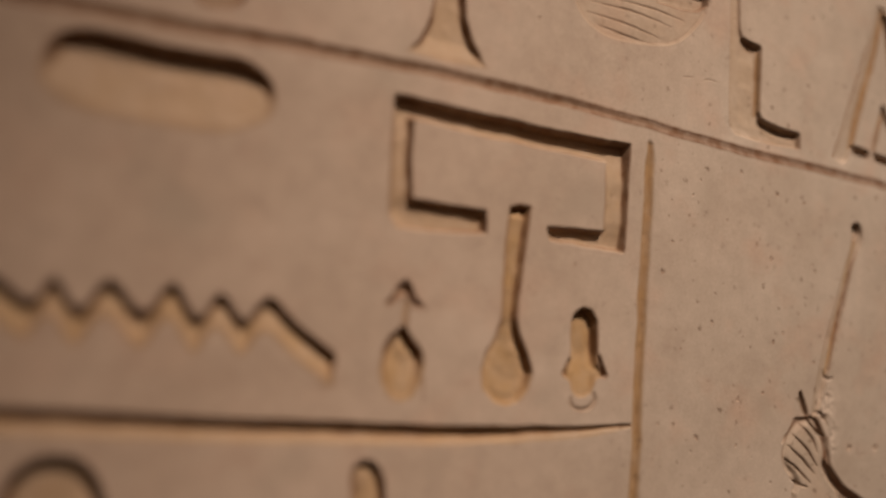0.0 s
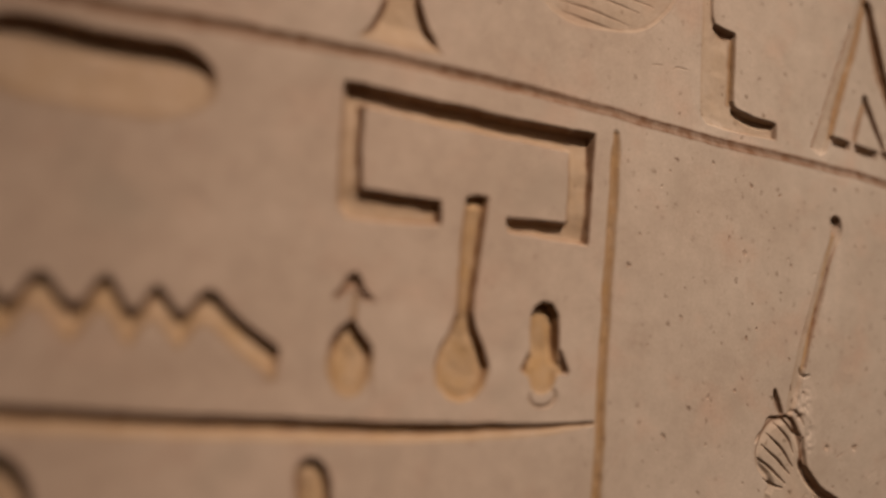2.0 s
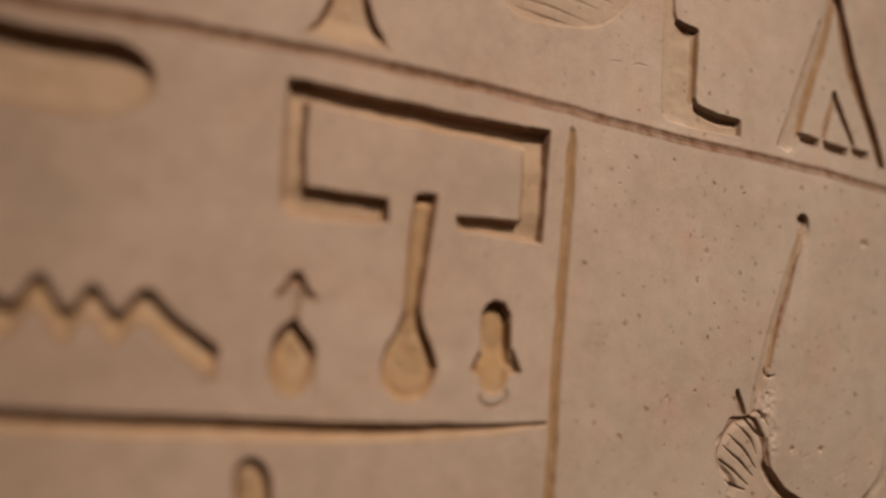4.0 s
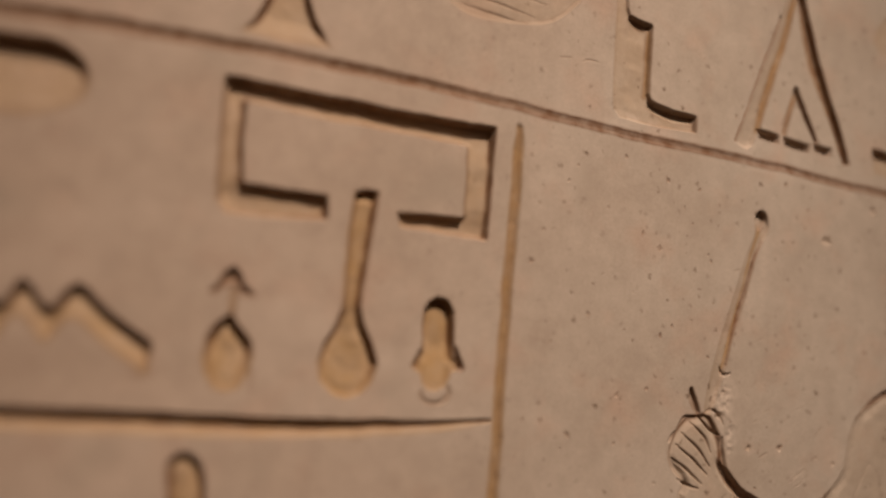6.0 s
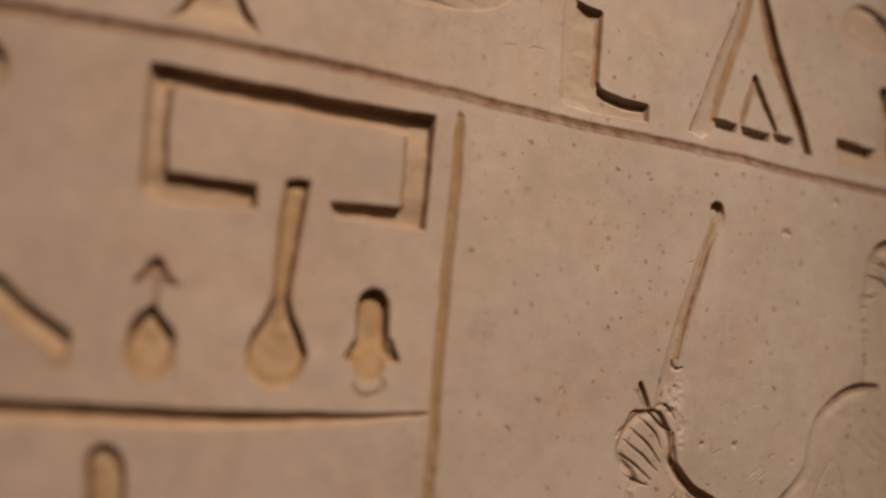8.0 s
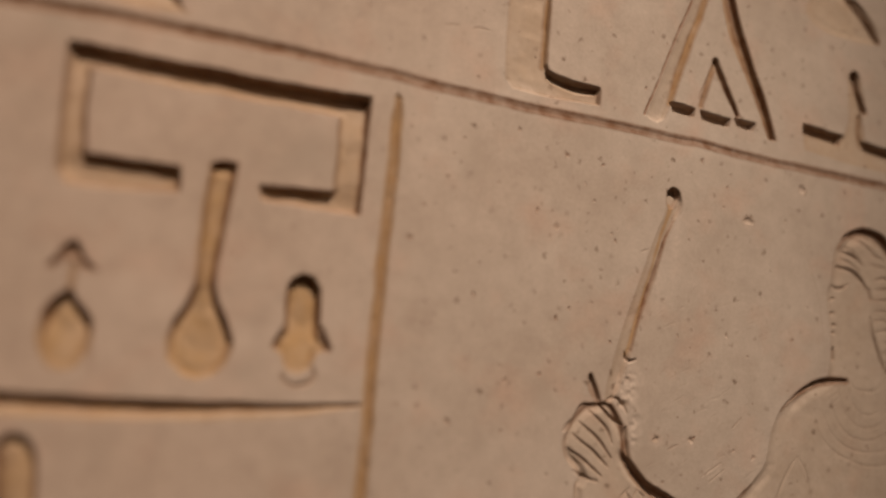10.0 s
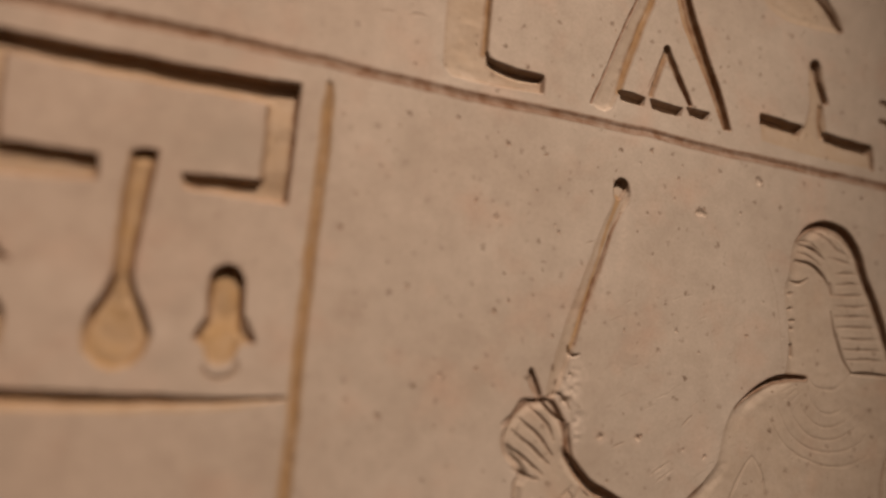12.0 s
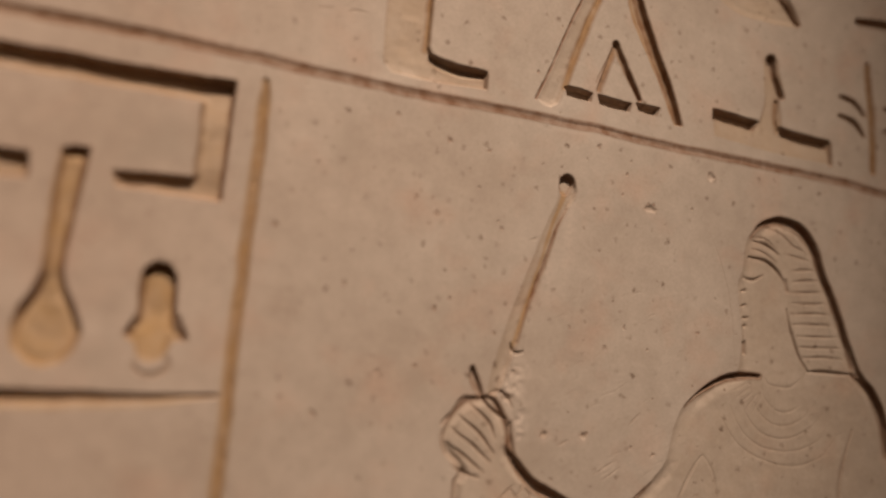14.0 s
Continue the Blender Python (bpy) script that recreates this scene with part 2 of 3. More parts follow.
def incise(points, width=0.45, depth=0.35, taper=True, grime_shade=0.45):
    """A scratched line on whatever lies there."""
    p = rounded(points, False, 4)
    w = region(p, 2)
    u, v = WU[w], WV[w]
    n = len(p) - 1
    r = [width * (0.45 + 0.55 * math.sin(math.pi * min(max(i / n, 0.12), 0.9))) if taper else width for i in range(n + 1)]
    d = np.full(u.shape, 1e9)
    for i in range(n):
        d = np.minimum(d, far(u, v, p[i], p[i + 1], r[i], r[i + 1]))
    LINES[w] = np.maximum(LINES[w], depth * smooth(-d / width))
    # the line is darkened as well as cut
    GRIME_SHADE[w] = np.maximum(GRIME_SHADE[w], grime_shade * smooth(-d / width + 0.15))


# register lines and the column line
upper = sign("register_line", "long horizontal groove cut between two rows of signs")
upper_run = [(-200, -0.4), (-160, 2), (-135, 3.7), (-108, 5.9), (-91.8, 6.8), (-77.9, 7.7), (-45, 9.0), (-10, 9.3), (33, 8.3),
             (72, 8.5), (112, 8.5), (132, 7.8), (152, 7.6), (189, 7.6), (214, 7.4), (232, 6.2), (270, 5.2)]
stroke(upper, [(u, v + 0.2) for u, v in upper_run], [1.8, 1.8, 1.7, 1.5, 1.5, 1.45, 1.35, 1.3], 0.28, 1.4, ochre=0.0, grime_shade=1.0)
groove(upper, upper_run[:9], 2.3, 0.7, 1.0, 0.8, 0.2, (1.0, 0.0), grime_shade=0.9, run=60.0)
for first, last, rise in ((7, 10, 0.9), (8, 11, -0.5), (9, 13, 0.7), (11, 15, -0.2), (2, 6, 0.6)):
    incise([(u, v + rise + 0.25 * math.sin(u)) for u, v in upper_run[first:last]], 0.35, 0.15, True, 0.8)
lower = sign("register_line", "horizontal groove ending in a point beside the column line")
groove(lower, [(-200, -90.2), (-153.9, -89.9), (-122.2, -89.9), (-96.2, -90.0), (-66.9, -89.6), (-46, -89.2), (-31, -88.3), (-16, -87.3), (-5, -86.5),
               (8.0, -85.0)], 2.6, 3.1, 0.8, 1.15, 0.9, (1.0, 0.3), grime_shade=0.8, run=75.0)
stroke(lower, [(-200, -93.0), (-122, -92.6), (-66.9, -92.2), (-31, -90.6), (-5, -88.2), (6, -86.2)], [1.3, 1.3, 1.2, 1.1, 0.8, 0.3], 0.25, 1.4, ochre=0.65, grime_shade=0.0)
column = sign("column_line", "vertical ochre-stained groove between the columns")
groove(column, [(8.8, 2.2), (9.3, -5), (9.9, -20), (9.8, -44.4), (10.2, -62), (10.4, -77.5), (11.0, -95), (11.3, -110), (11.7, -145)], 2.5, 1.3, 0.9, 1.1, 1.0, (0.6, 1.0), grime_shade=0.45, run=16.0)
incise([(10.6, -8), (11.0, -24), (10.9, -50), (11.3, -77), (12.0, -104)], 0.35, 0.2, False, 0.4)
incise([(9.4, -70), (10.6, -80), (10.8, -90)], 0.9, 0.15, True, 0.45)

# signs between the register lines
house = sign("house_sign", "sunk rectangular house sign, open at the bottom")
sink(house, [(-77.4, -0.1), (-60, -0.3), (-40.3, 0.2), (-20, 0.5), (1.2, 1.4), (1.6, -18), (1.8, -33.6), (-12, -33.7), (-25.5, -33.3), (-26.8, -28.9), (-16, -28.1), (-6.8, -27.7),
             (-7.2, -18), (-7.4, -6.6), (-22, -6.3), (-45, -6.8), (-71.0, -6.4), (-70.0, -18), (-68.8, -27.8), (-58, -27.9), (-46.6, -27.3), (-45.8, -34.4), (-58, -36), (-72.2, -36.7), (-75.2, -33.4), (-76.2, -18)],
     lambda u, v: 3.4 - 1.5 * smooth((-2.5 - v) / 11) * smooth((v + 32) / 10) - 0.7 * smooth((-22 - v) / 6), 1.0, drag=(-2.2, -1.2), ochre=0.55, grime_shade=0.9, rest=0.62)
# shade of the left side, painted as a thin dark line
incise([(-77, -2), (-76.2, -12), (-75.6, -22), (-75, -33)], 0.9, 0.25, True, 0.55)
mace = sign("mace_sign", "sunk long-stemmed sign with a round bulb")
sink(mace, [(-39.6, -25.0), (-36, -24.2), (-32.4, -24.2), (-32.6, -33), (-33, -41), (-33.6, -50), (-33.8, -57), (-32.4, -61), (-29.4, -66), (-27.2, -71.8), (-28.2, -76.8), (-31, -80.4),
            (-35.2, -81.8), (-39.2, -80.8), (-42.8, -77.4), (-44, -72.2), (-42.8, -67), (-40.4, -62.6), (-39.2, -58), (-39.8, -48), (-40.0, -35)],
     lambda u, v: 3.0 - 1.3 * smooth((-25.5 - v) / 3) + 1.1 * smooth((-56 - v) / 8), 1.4, 0.35, 2.4, drag=(-1.2, -7), ochre=1.0, rest=0.35, grime_shade=0.9)
jar = sign("jar_sign", "sunk domed jar sign with flared shoulders")
sink(jar, [(-15.8, -56), (-14.6, -53), (-12, -51.2), (-8.6, -51.8), (-6.2, -55), (-5.6, -63), (-4.9, -67.6), (-2, -71.2), (-5.0, -72.2), (-6.6, -76.5),
           (-9.4, -78.2), (-12, -78.2), (-14, -76), (-15, -73.4), (-17.2, -72.4), (-16.8, -69.8), (-15.2, -66.8), (-15.6, -62)], 3.2, 1.2, 0.15, 2.5, drag=(0, -12), ochre=1.0, rest=0.2, grime_shade=0.85)
for notch in ([(-15.4, -66.8), (-16.6, -71.0)], [(-5.2, -65), (-2.8, -70.8)]):
    stroke(jar, notch, [0.5, 1.1], 2.2, 0.9, ochre=0.3, grime_shade=0.8)
foot = sign("foot", "small rounded foot", jar)
stroke(foot, [(-14, -78.2), (-13.4, -80.2), (-10.6, -81.4), (-7.4, -80.8), (-5.6, -78.6), (-6, -76.4)], [0.5, 0.6, 0.7, 0.9, 0.9, 0.6], 0.6, 0.8, ochre=0.2, grime_shade=0.42)
heart = sign("heart_sign", "sunk heart-shaped vessel sign under a small peak")
sink(heart, [(-67.2, -61.4), (-65, -64.6), (-61.6, -68.2), (-60.4, -72.2), (-61, -77), (-62.8, -80.6), (-66, -82.2), (-69.2, -81.6), (-72, -78),
             (-73.4, -73.8), (-72.8, -69), (-70.8, -65.2)], 3.0, 1.8, 0.4, 2.6, drag=(0, -9), ochre=1.0, rest=0.1, grime_shade=1.0)
stroke(heart, [(-60.8, -76), (-59.8, -81)], [0.6, 0.4], 0.5, 0.8, ochre=0.2, grime_shade=0.4)
sink(sign("peak", "small peaked cut", heart), [(-73.6, -57.2), (-71.4, -54.4), (-70.2, -51.2), (-68.2, -50), (-66.2, -51.8), (-65.2, -54.2), (-61.6, -56.8), (-64.8, -57.4), (-66.4, -55.4),
     (-68, -54.2), (-70, -55.4), (-72, -57.6)], 1.9, 1.0, ochre=0.45, grime_shade=0.9)
stroke(heart, [(-67.4, -56), (-67.0, -62)], [1.2, 0.9], 0.7, 1.0, ochre=0.7, grime_shade=0.35)
water = sign("zigzag_sign", "sunk zigzag water sign with a sloping floor")
crest = [(-190, -61), (-184, -67), (-177.5, -60.8), (-171, -66.5), (-163, -60.2), (-154.3, -65.6), (-150.2, -59.8), (-144.3, -66.2), (-139, -58.6),
         (-130.9, -65.8), (-125.8, -58.1), (-119.2, -65.8), (-114.8, -59.1), (-108.5, -65.4), (-103.5, -58.9), (-95, -65.2), (-84.8, -71.8)]
crest = [(u, v + 0.5) for u, v in rounded(crest, False, 3)]
# dark colour below the crest adds to its shadow
sink(water, crest + [(u, v - 8.6) for u, v in crest[::-1]], 4.2, 1.3, drag=(0, -8.4), ochre=0.8, rest=0.02, grime_shade=1.0)
stroke(water, [(-87.5, -79.4), (-85, -78.6)], [1.2, 1.0], 0.25, 1.0, ochre=0.1, grime_shade=0.3)
oval = sign("oval_sign", "large sunk oval sign with rounded ends")
sink(oval, [(-160.4, -15), (-160, -10.6), (-158.4, -6.4), (-155.4, -3.4), (-151, -2.0), (-146, -1.8), (-134, -1.4), (-124, -0.8), (-117.6, -0.4), (-112.6, -2.2),
            (-109, -5.6), (-107.6, -10), (-108.6, -14), (-112.4, -17.6), (-119.6, -20.6), (-132, -21.4), (-144, -21.8), (-152.6, -20.8), (-158, -18.4)], 3.5, 2.0,
     drag=(0, -13), ochre=0.5, round_to=3, rest=0.05, grime_shade=0.95)
# signs below the lower register line
arch = sign("arch_sign", "sunk round-topped sign with an inner arch")
sink(arch, [(-156, -150), (-155, -115.5), (-153.2, -104.1), (-150.6, -100.3), (-147.2, -98.3), (-143.5, -97.8), (-139.5, -98.5), (-136, -101.5),
            (-133.2, -106.9), (-131.9, -116), (-131.5, -150)], 4.0, 1.6, 0.3, 3.0, ochre=0.6, round_to=3, grime_shade=1.0)
drop = sign("drop_sign", "sunk drop-shaped sign with a swelling floor")
sink(drop, [(-76.5, -106.5), (-77.4, -101.4), (-76.3, -98.1), (-74, -96.9), (-70.8, -98.2), (-68.6, -102.2), (-67.2, -110.4), (-67.6, -119), (-74.3, -119)],
     2.4, 1.0, 0.4, 2.5, ochre=0.85, round_to=4)

# signs above the upper register line
vase = sign("vase_sign", "flaring foot of a sunk vase sign")
sink(vase, [(-75.6, 12.1), (-71.9, 16.8), (-69.3, 23.8), (-68.6, 40), (-69, 110), (-60, 110), (-60.2, 41.6), (-58.4, 26.8), (-55.1, 19.2), (-50.3, 13), (-63.2, 11.8)],
     2.4, 1.3, drag=(0, -6), ochre=0.55, rest=0.12, grime_shade=1.0)
tip = sign("carved_sign", "lower tip of a sunk sign")
sink(tip, [(-131.5, 20), (-119, 20), (-119.6, 13.4), (-124.8, 10.8), (-129.8, 11.2)], 1.8, 1.0, 0.3, ochre=0.4, round_to=3)
basket = sign("basket_sign", "shallow basket sign with incised horizontal strands")
sink(basket, [(-24.2, 48), (-23.7, 42), (-17.9, 35.3), (-7.1, 33.2), (12.8, 36.2), (22.9, 43.5), (28.7, 55.4), (9.3, 55.2), (-8.5, 55)], 0.6, 1.4, 0.2, drag=(-1.5, -1.5), ochre=0.2, rest=0.4, round_to=3, grime_shade=0.3)
sink(sign("rim", "deep cut rim", basket), [(7.2, 60), (29.6, 60), (29.2, 55), (26, 52.2), (18, 50.8), (8.2, 50.4)], 2.6, 0.7, ochre=0.3)
for line in ([(-18.3, 39.8), (-3.3, 39.9), (10.3, 38.6)], [(-16.5, 43.7), (-1.4, 44.6), (14.6, 43.6)], [(-9, 46.9), (7.3, 47.6), (20.2, 47.3)], [(-14, 36.6), (-2, 36), (8, 35.9)]):
    incise(line, 0.5, 0.4)
leg = sign("leg_sign", "sunk lower leg and foot sign")
sink(leg, [(38.2, 80), (41.3, 80), (44.2, 51), (45.2, 48.8), (48, 47.6), (53.2, 47.2), (54.2, 45.8), (54.6, 34), (54.8, 24), (56.2, 21.2), (63, 19.8), (74.6, 19.8), (74.4, 13.8), (68, 13.6),
           (51, 12.8), (44, 13), (41.2, 15.6), (40.4, 24)], 1.6, 0.7, drag=(-8, 0), ochre=0.35, rest=0.22, grime_shade=0.55)
sink(leg, [(54.6, 22.4), (58, 21.2), (64, 20.3), (74.4, 20.0), (73.8, 16.2), (66, 15.4), (58, 17.0), (55, 18.6)], 2.7, 0.6, drag=(0, -2.0), ochre=0.4, rest=0.4, grime_shade=0.8)
stroke(leg, [(45.6, 47.6), (49, 46.4), (53, 46.2)], [1.1, 1.5, 1.2], 2.3, 0.7, ochre=0.3, grime_shade=0.8)
stroke(leg, [(53.4, 45), (53.8, 34), (53.8, 23)], [0.9, 1.0, 1.1], 1.8, 1.0, ochre=1.0, grime_shade=0.55)
triangle = sign("triangle_sign", "sunk tall triangle sign with a smaller triangle inside")
sink(triangle, [(91.4, 14.3), (95.6, 26.8), (104.7, 52.3), (112.5, 79), (116.5, 79), (112.3, 63.2), (109.9, 53.6), (104.4, 31.7), (100.4, 18.6), (98.6, 14.4), (96.0, 12.6), (93.0, 12.8)],
     1.2, 0.8, drag=(-4.5, 0), ochre=0.2, rest=0.3, grime_shade=0.3)
stroke(triangle, [(100.4, 20), (102.8, 30), (106, 41), (110, 53.6), (115.4, 77.5)], [1.0, 1.3, 1.3, 1.3, 1.2], 1.1, 1.1, ochre=1.0, grime_shade=0.5)
incise([(91.0, 14.6), (95.4, 26.8), (104.3, 52.3), (108, 64)], 0.65, 1.1, False, 1.0)
incise([(100.6, 20.5), (102.6, 29), (106, 42), (110.2, 54)], 0.9, 0.3, True, 0.4)
sink(triangle, [(141, 15.3), (145, 15.7), (138.1, 30.2), (126.2, 53.6), (117, 77), (114, 76), (121.9, 52.6), (132.3, 33)], 2.2, 0.9, drag=(-1.6, 0), ochre=0.75, rest=0.3, grime_shade=0.7)
stroke(triangle, [(142, 16.4), (131.6, 36), (122.6, 52), (115.4, 76)], [0.9, 1.2, 1.2, 1.0], 1.0, 1.0, ochre=1.0, grime_shade=0.35)
# right edge cut and darkened again to widen its shade
stroke(triangle, [(143.8, 16.6), (137.4, 30), (127.4, 50), (117.6, 75)], [0.9, 1.4, 1.5, 1.2], 2.2, 1.0, ochre=0.4, grime_shade=0.95)
inner = sign("inner_triangle", "small triangle of thin cuts", triangle)
stroke(inner, [(112.4, 21.6), (117.4, 38)], [0.9, 1.2], 1.1, 0.9, ochre=0.8)
incise([(111.4, 24), (114, 31), (116.4, 37)], 0.45, 0.4, True, 0.8)
stroke(inner, [(117.6, 38.6), (120, 34), (127.6, 21.4)], [1.5, 1.5, 0.9], 1.8, 0.9, ochre=0.5, grime_shade=0.85)
for bar in ([(100.2, 21), (105, 20.8), (110.2, 20.2), (109.8, 17.2), (106, 17.2), (101.4, 17.4)], [(111.9, 20.2), (118, 20.2), (125, 19.9), (124.2, 16.8), (118, 16.8), (113, 17.0)], [(126.2, 20.2), (131, 20.4), (135.6, 20.2), (134.4, 17.2), (131, 17.2), (127.6, 17.8)]):
    sink(sign("base_bar", "short deep bar", triangle), bar, 2.6, 0.5, ochre=0.3, grime_shade=0.6)
tee = sign("tee_sign", "sunk upright post on a flat base")
sink(tee, [(155.8, 24.6), (174.9, 23.4), (176.6, 30), (175.3, 45.6), (176, 47.8), (179.1, 49), (181.8, 46.4), (184.9, 35), (183, 32.5), (184.8, 22.3), (205.2, 21.9),
           (205.9, 12.8), (176.1, 12.8), (156.9, 14.4)], 0.5, 0.9, drag=(-1.5, -7), ochre=0.4, rest=0.1, grime_shade=0.22)
for slot in ([(155.8, 24.4), (165, 24.0), (174.8, 23.2), (173.2, 19.2), (165, 19.8), (156.0, 20.4)], [(183, 22.8), (194, 22.2), (205.2, 22.0), (205.2, 18.0), (195, 18.2), (184.4, 19.2)]):
    sink(sign("base_bar", "long deep bar", tee), slot, 2.8, 0.5, ochre=0.3, grime_shade=0.6)
stroke(sign("post_tip", "dark deep tip of the post", tee), [(178.6, 46.4), (180.8, 41), (184, 34.2)], [2.3, 1.5, 1.4], 2.6, 0.8, ochre=0.4, grime_shade=0.7)
loaf = sign("loaf_sign", "rounded loaf sign with a deep curved edge")
sink(loaf, [(154.6, 66), (158, 75), (163.7, 79), (176, 77.5), (184.9, 72), (191.2, 62.4), (181.6, 60), (164, 60.4)], 1.2, 1.4, 0.6, 3.0, drag=(-9, -4), ochre=0.4, round_to=3, rest=0.03, grime_shade=0.2)
stroke(loaf, [(174, 76), (181, 71.4), (185.4, 67.4), (189.6, 62.8)], [0.8, 1.5, 1.7, 1.2], 2.4, 1.0, ochre=0.3, grime_shade=0.85)
plant = sign("plant_sign", "sunk plant sign with curved leaves on a stem")
for leaf in ([(209.8, 39.7), (216.2, 38.5), (220.8, 34.6)], [(209.6, 32), (216.6, 30.7), (221.1, 26.6)]):
    stroke(sign("leaf", "thin curved leaf", plant), leaf, [0.8, 1.3, 0.8], 1.5, 1.1, grime_shade=0.6)
stroke(plant, [(221.8, 54), (222.6, 46), (224.2, 36), (226, 14)], [1.3, 1.7, 1.7, 1.6], 1.1, 1.4, ochre=1.0, grime_shade=0.6)
stroke(plant, [(216.5, 70), (228, 71.4), (246, 72)], [1.4, 1.8, 1.6], 2.2, 0.9)
for leaf in ([(230.5, 38.5), (235, 39.5), (239, 42)], [(230.8, 30), (236, 31.5), (240, 34.5)]):
    stroke(sign("leaf", "thin curved leaf", plant), leaf, [0.8, 1.3, 0.8], 1.8, 0.9)

stroke(tee, [(182, 32), (181.4, 26), (183, 21)], [1.1, 1.1, 1.3], 1.3, 0.9, ochre=0.9, grime_shade=0.6)
stroke(tee, [(205.4, 20.5), (206.4, 13.2)], [1.2, 1.0], 1.3, 1.0, ochre=0.5, grime_shade=0.6)

# the carved figure and its staff
figure = sign("figure_relief", "carved figure in sunk relief with ribbed wig and collar")
sink(figure, [(172.1, -20.7), (175.2, -15.1), (180.9, -11.1), (188.4, -9.3), (195.2, -10.5), (201.6, -16.5), (206.3, -26.6), (211.7, -37.9),
              (217.1, -48.3), (222.6, -58.7), (229.4, -65.1), (234.8, -75.5), (238.2, -86.1), (244.3, -150), (108, -150), (124.7, -119.7), (133.5, -107.7),
              (140.9, -100.5), (146.1, -93.6), (147.9, -84.3), (151.9, -75.5), (160.7, -68.6), (168.5, -65.0), (171.2, -63.4),
              (172.3, -53), (170.7, -41.7), (169.8, -35.1), (171.6, -28.1)], 1.7, 0.8, 0.66, 5.0, drag=(-4.5, 0), ochre=0.16, round_to=3, rest=0.12, grime_shade=0.3)
figure_arm = [(81.9, -78.5), (86.9, -78.9), (91.6, -85.6), (93.1, -89.7), (94, -95.4), (99.5, -100.5), (114.1, -107.8), (127, -116), (150, -150), (84, -150),
              (75.5, -108.4), (77, -101.6), (72.6, -97.1), (70.4, -91.5), (72.9, -84.9), (76.8, -80.3)]
sink(figure, figure_arm, lambda u, v: 1.1 + 1.4 * smooth((-92 - v) / 5), 1.2, 0.85, 2.8, drag=(-1.6, -1.0), ochre=0.15, round_to=3)
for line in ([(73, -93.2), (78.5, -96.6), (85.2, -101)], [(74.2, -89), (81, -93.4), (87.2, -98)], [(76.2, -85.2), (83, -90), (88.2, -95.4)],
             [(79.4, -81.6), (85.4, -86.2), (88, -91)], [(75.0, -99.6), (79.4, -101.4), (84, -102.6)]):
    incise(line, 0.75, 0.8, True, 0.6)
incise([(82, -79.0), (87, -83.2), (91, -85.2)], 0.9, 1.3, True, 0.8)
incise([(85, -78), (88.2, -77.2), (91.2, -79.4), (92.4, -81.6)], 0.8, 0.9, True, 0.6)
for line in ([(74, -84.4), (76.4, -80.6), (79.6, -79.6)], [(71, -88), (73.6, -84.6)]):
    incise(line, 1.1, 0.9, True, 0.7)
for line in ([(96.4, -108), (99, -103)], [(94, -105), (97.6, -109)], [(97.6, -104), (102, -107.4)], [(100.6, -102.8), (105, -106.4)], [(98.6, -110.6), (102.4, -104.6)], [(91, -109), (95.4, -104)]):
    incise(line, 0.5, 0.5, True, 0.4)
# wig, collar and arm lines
# deep cuts with dark colour that stand in for shadow along the figure's edges
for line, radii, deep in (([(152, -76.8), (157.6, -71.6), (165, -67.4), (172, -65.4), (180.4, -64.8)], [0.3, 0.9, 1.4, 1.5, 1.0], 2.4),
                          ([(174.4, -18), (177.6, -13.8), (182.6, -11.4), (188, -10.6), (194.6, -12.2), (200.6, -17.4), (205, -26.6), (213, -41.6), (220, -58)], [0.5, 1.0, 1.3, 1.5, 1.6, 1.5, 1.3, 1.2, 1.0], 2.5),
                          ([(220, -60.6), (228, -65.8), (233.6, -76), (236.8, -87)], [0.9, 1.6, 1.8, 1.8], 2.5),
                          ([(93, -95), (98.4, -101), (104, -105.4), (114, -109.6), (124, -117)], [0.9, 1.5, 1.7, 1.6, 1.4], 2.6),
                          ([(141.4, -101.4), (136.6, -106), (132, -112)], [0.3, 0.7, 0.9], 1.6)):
    stroke(figure, line, radii, deep, 1.1, ochre=0.2, grime_shade=0.85)
stroke(figure, [(92.2, -86), (93, -91), (94, -96)], [0.7, 0.9, 0.9], 1.2, 0.9, ochre=0.3, grime_shade=0.6)
incise([(189.6, -31), (190.6, -34.4)], 1.1, 0.6, False)
incise([(190.8, -41.0), (193.4, -49.1), (197.4, -57.5), (200.6, -61.3)], 0.9, 0.9)
incise([(200.6, -61.5), (208.6, -61.0), (222.5, -60.6)], 0.9, 1.1)
incise([(174.0, -24.9), (180.5, -25.3), (186, -28.3), (189.8, -32.6)], 1.0, 1.0)
incise([(175.6, -19.1), (181.7, -20.1), (186.5, -22.6)], 0.9, 0.8)
incise([(175, -21.8), (180, -22.6), (185.6, -25.4)], 0.55, 0.45)
incise([(172.4, -32.1), (176.4, -32.7), (180.1, -30.7)], 0.8, 0.7)
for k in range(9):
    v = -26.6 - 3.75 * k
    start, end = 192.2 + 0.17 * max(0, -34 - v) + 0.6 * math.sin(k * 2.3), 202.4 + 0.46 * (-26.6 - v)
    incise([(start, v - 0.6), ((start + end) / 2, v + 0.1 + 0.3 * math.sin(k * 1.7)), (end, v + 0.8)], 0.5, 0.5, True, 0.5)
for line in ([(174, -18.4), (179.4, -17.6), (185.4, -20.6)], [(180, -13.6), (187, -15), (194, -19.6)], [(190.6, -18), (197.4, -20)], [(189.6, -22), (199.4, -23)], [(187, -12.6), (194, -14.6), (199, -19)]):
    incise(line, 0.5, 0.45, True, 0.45)
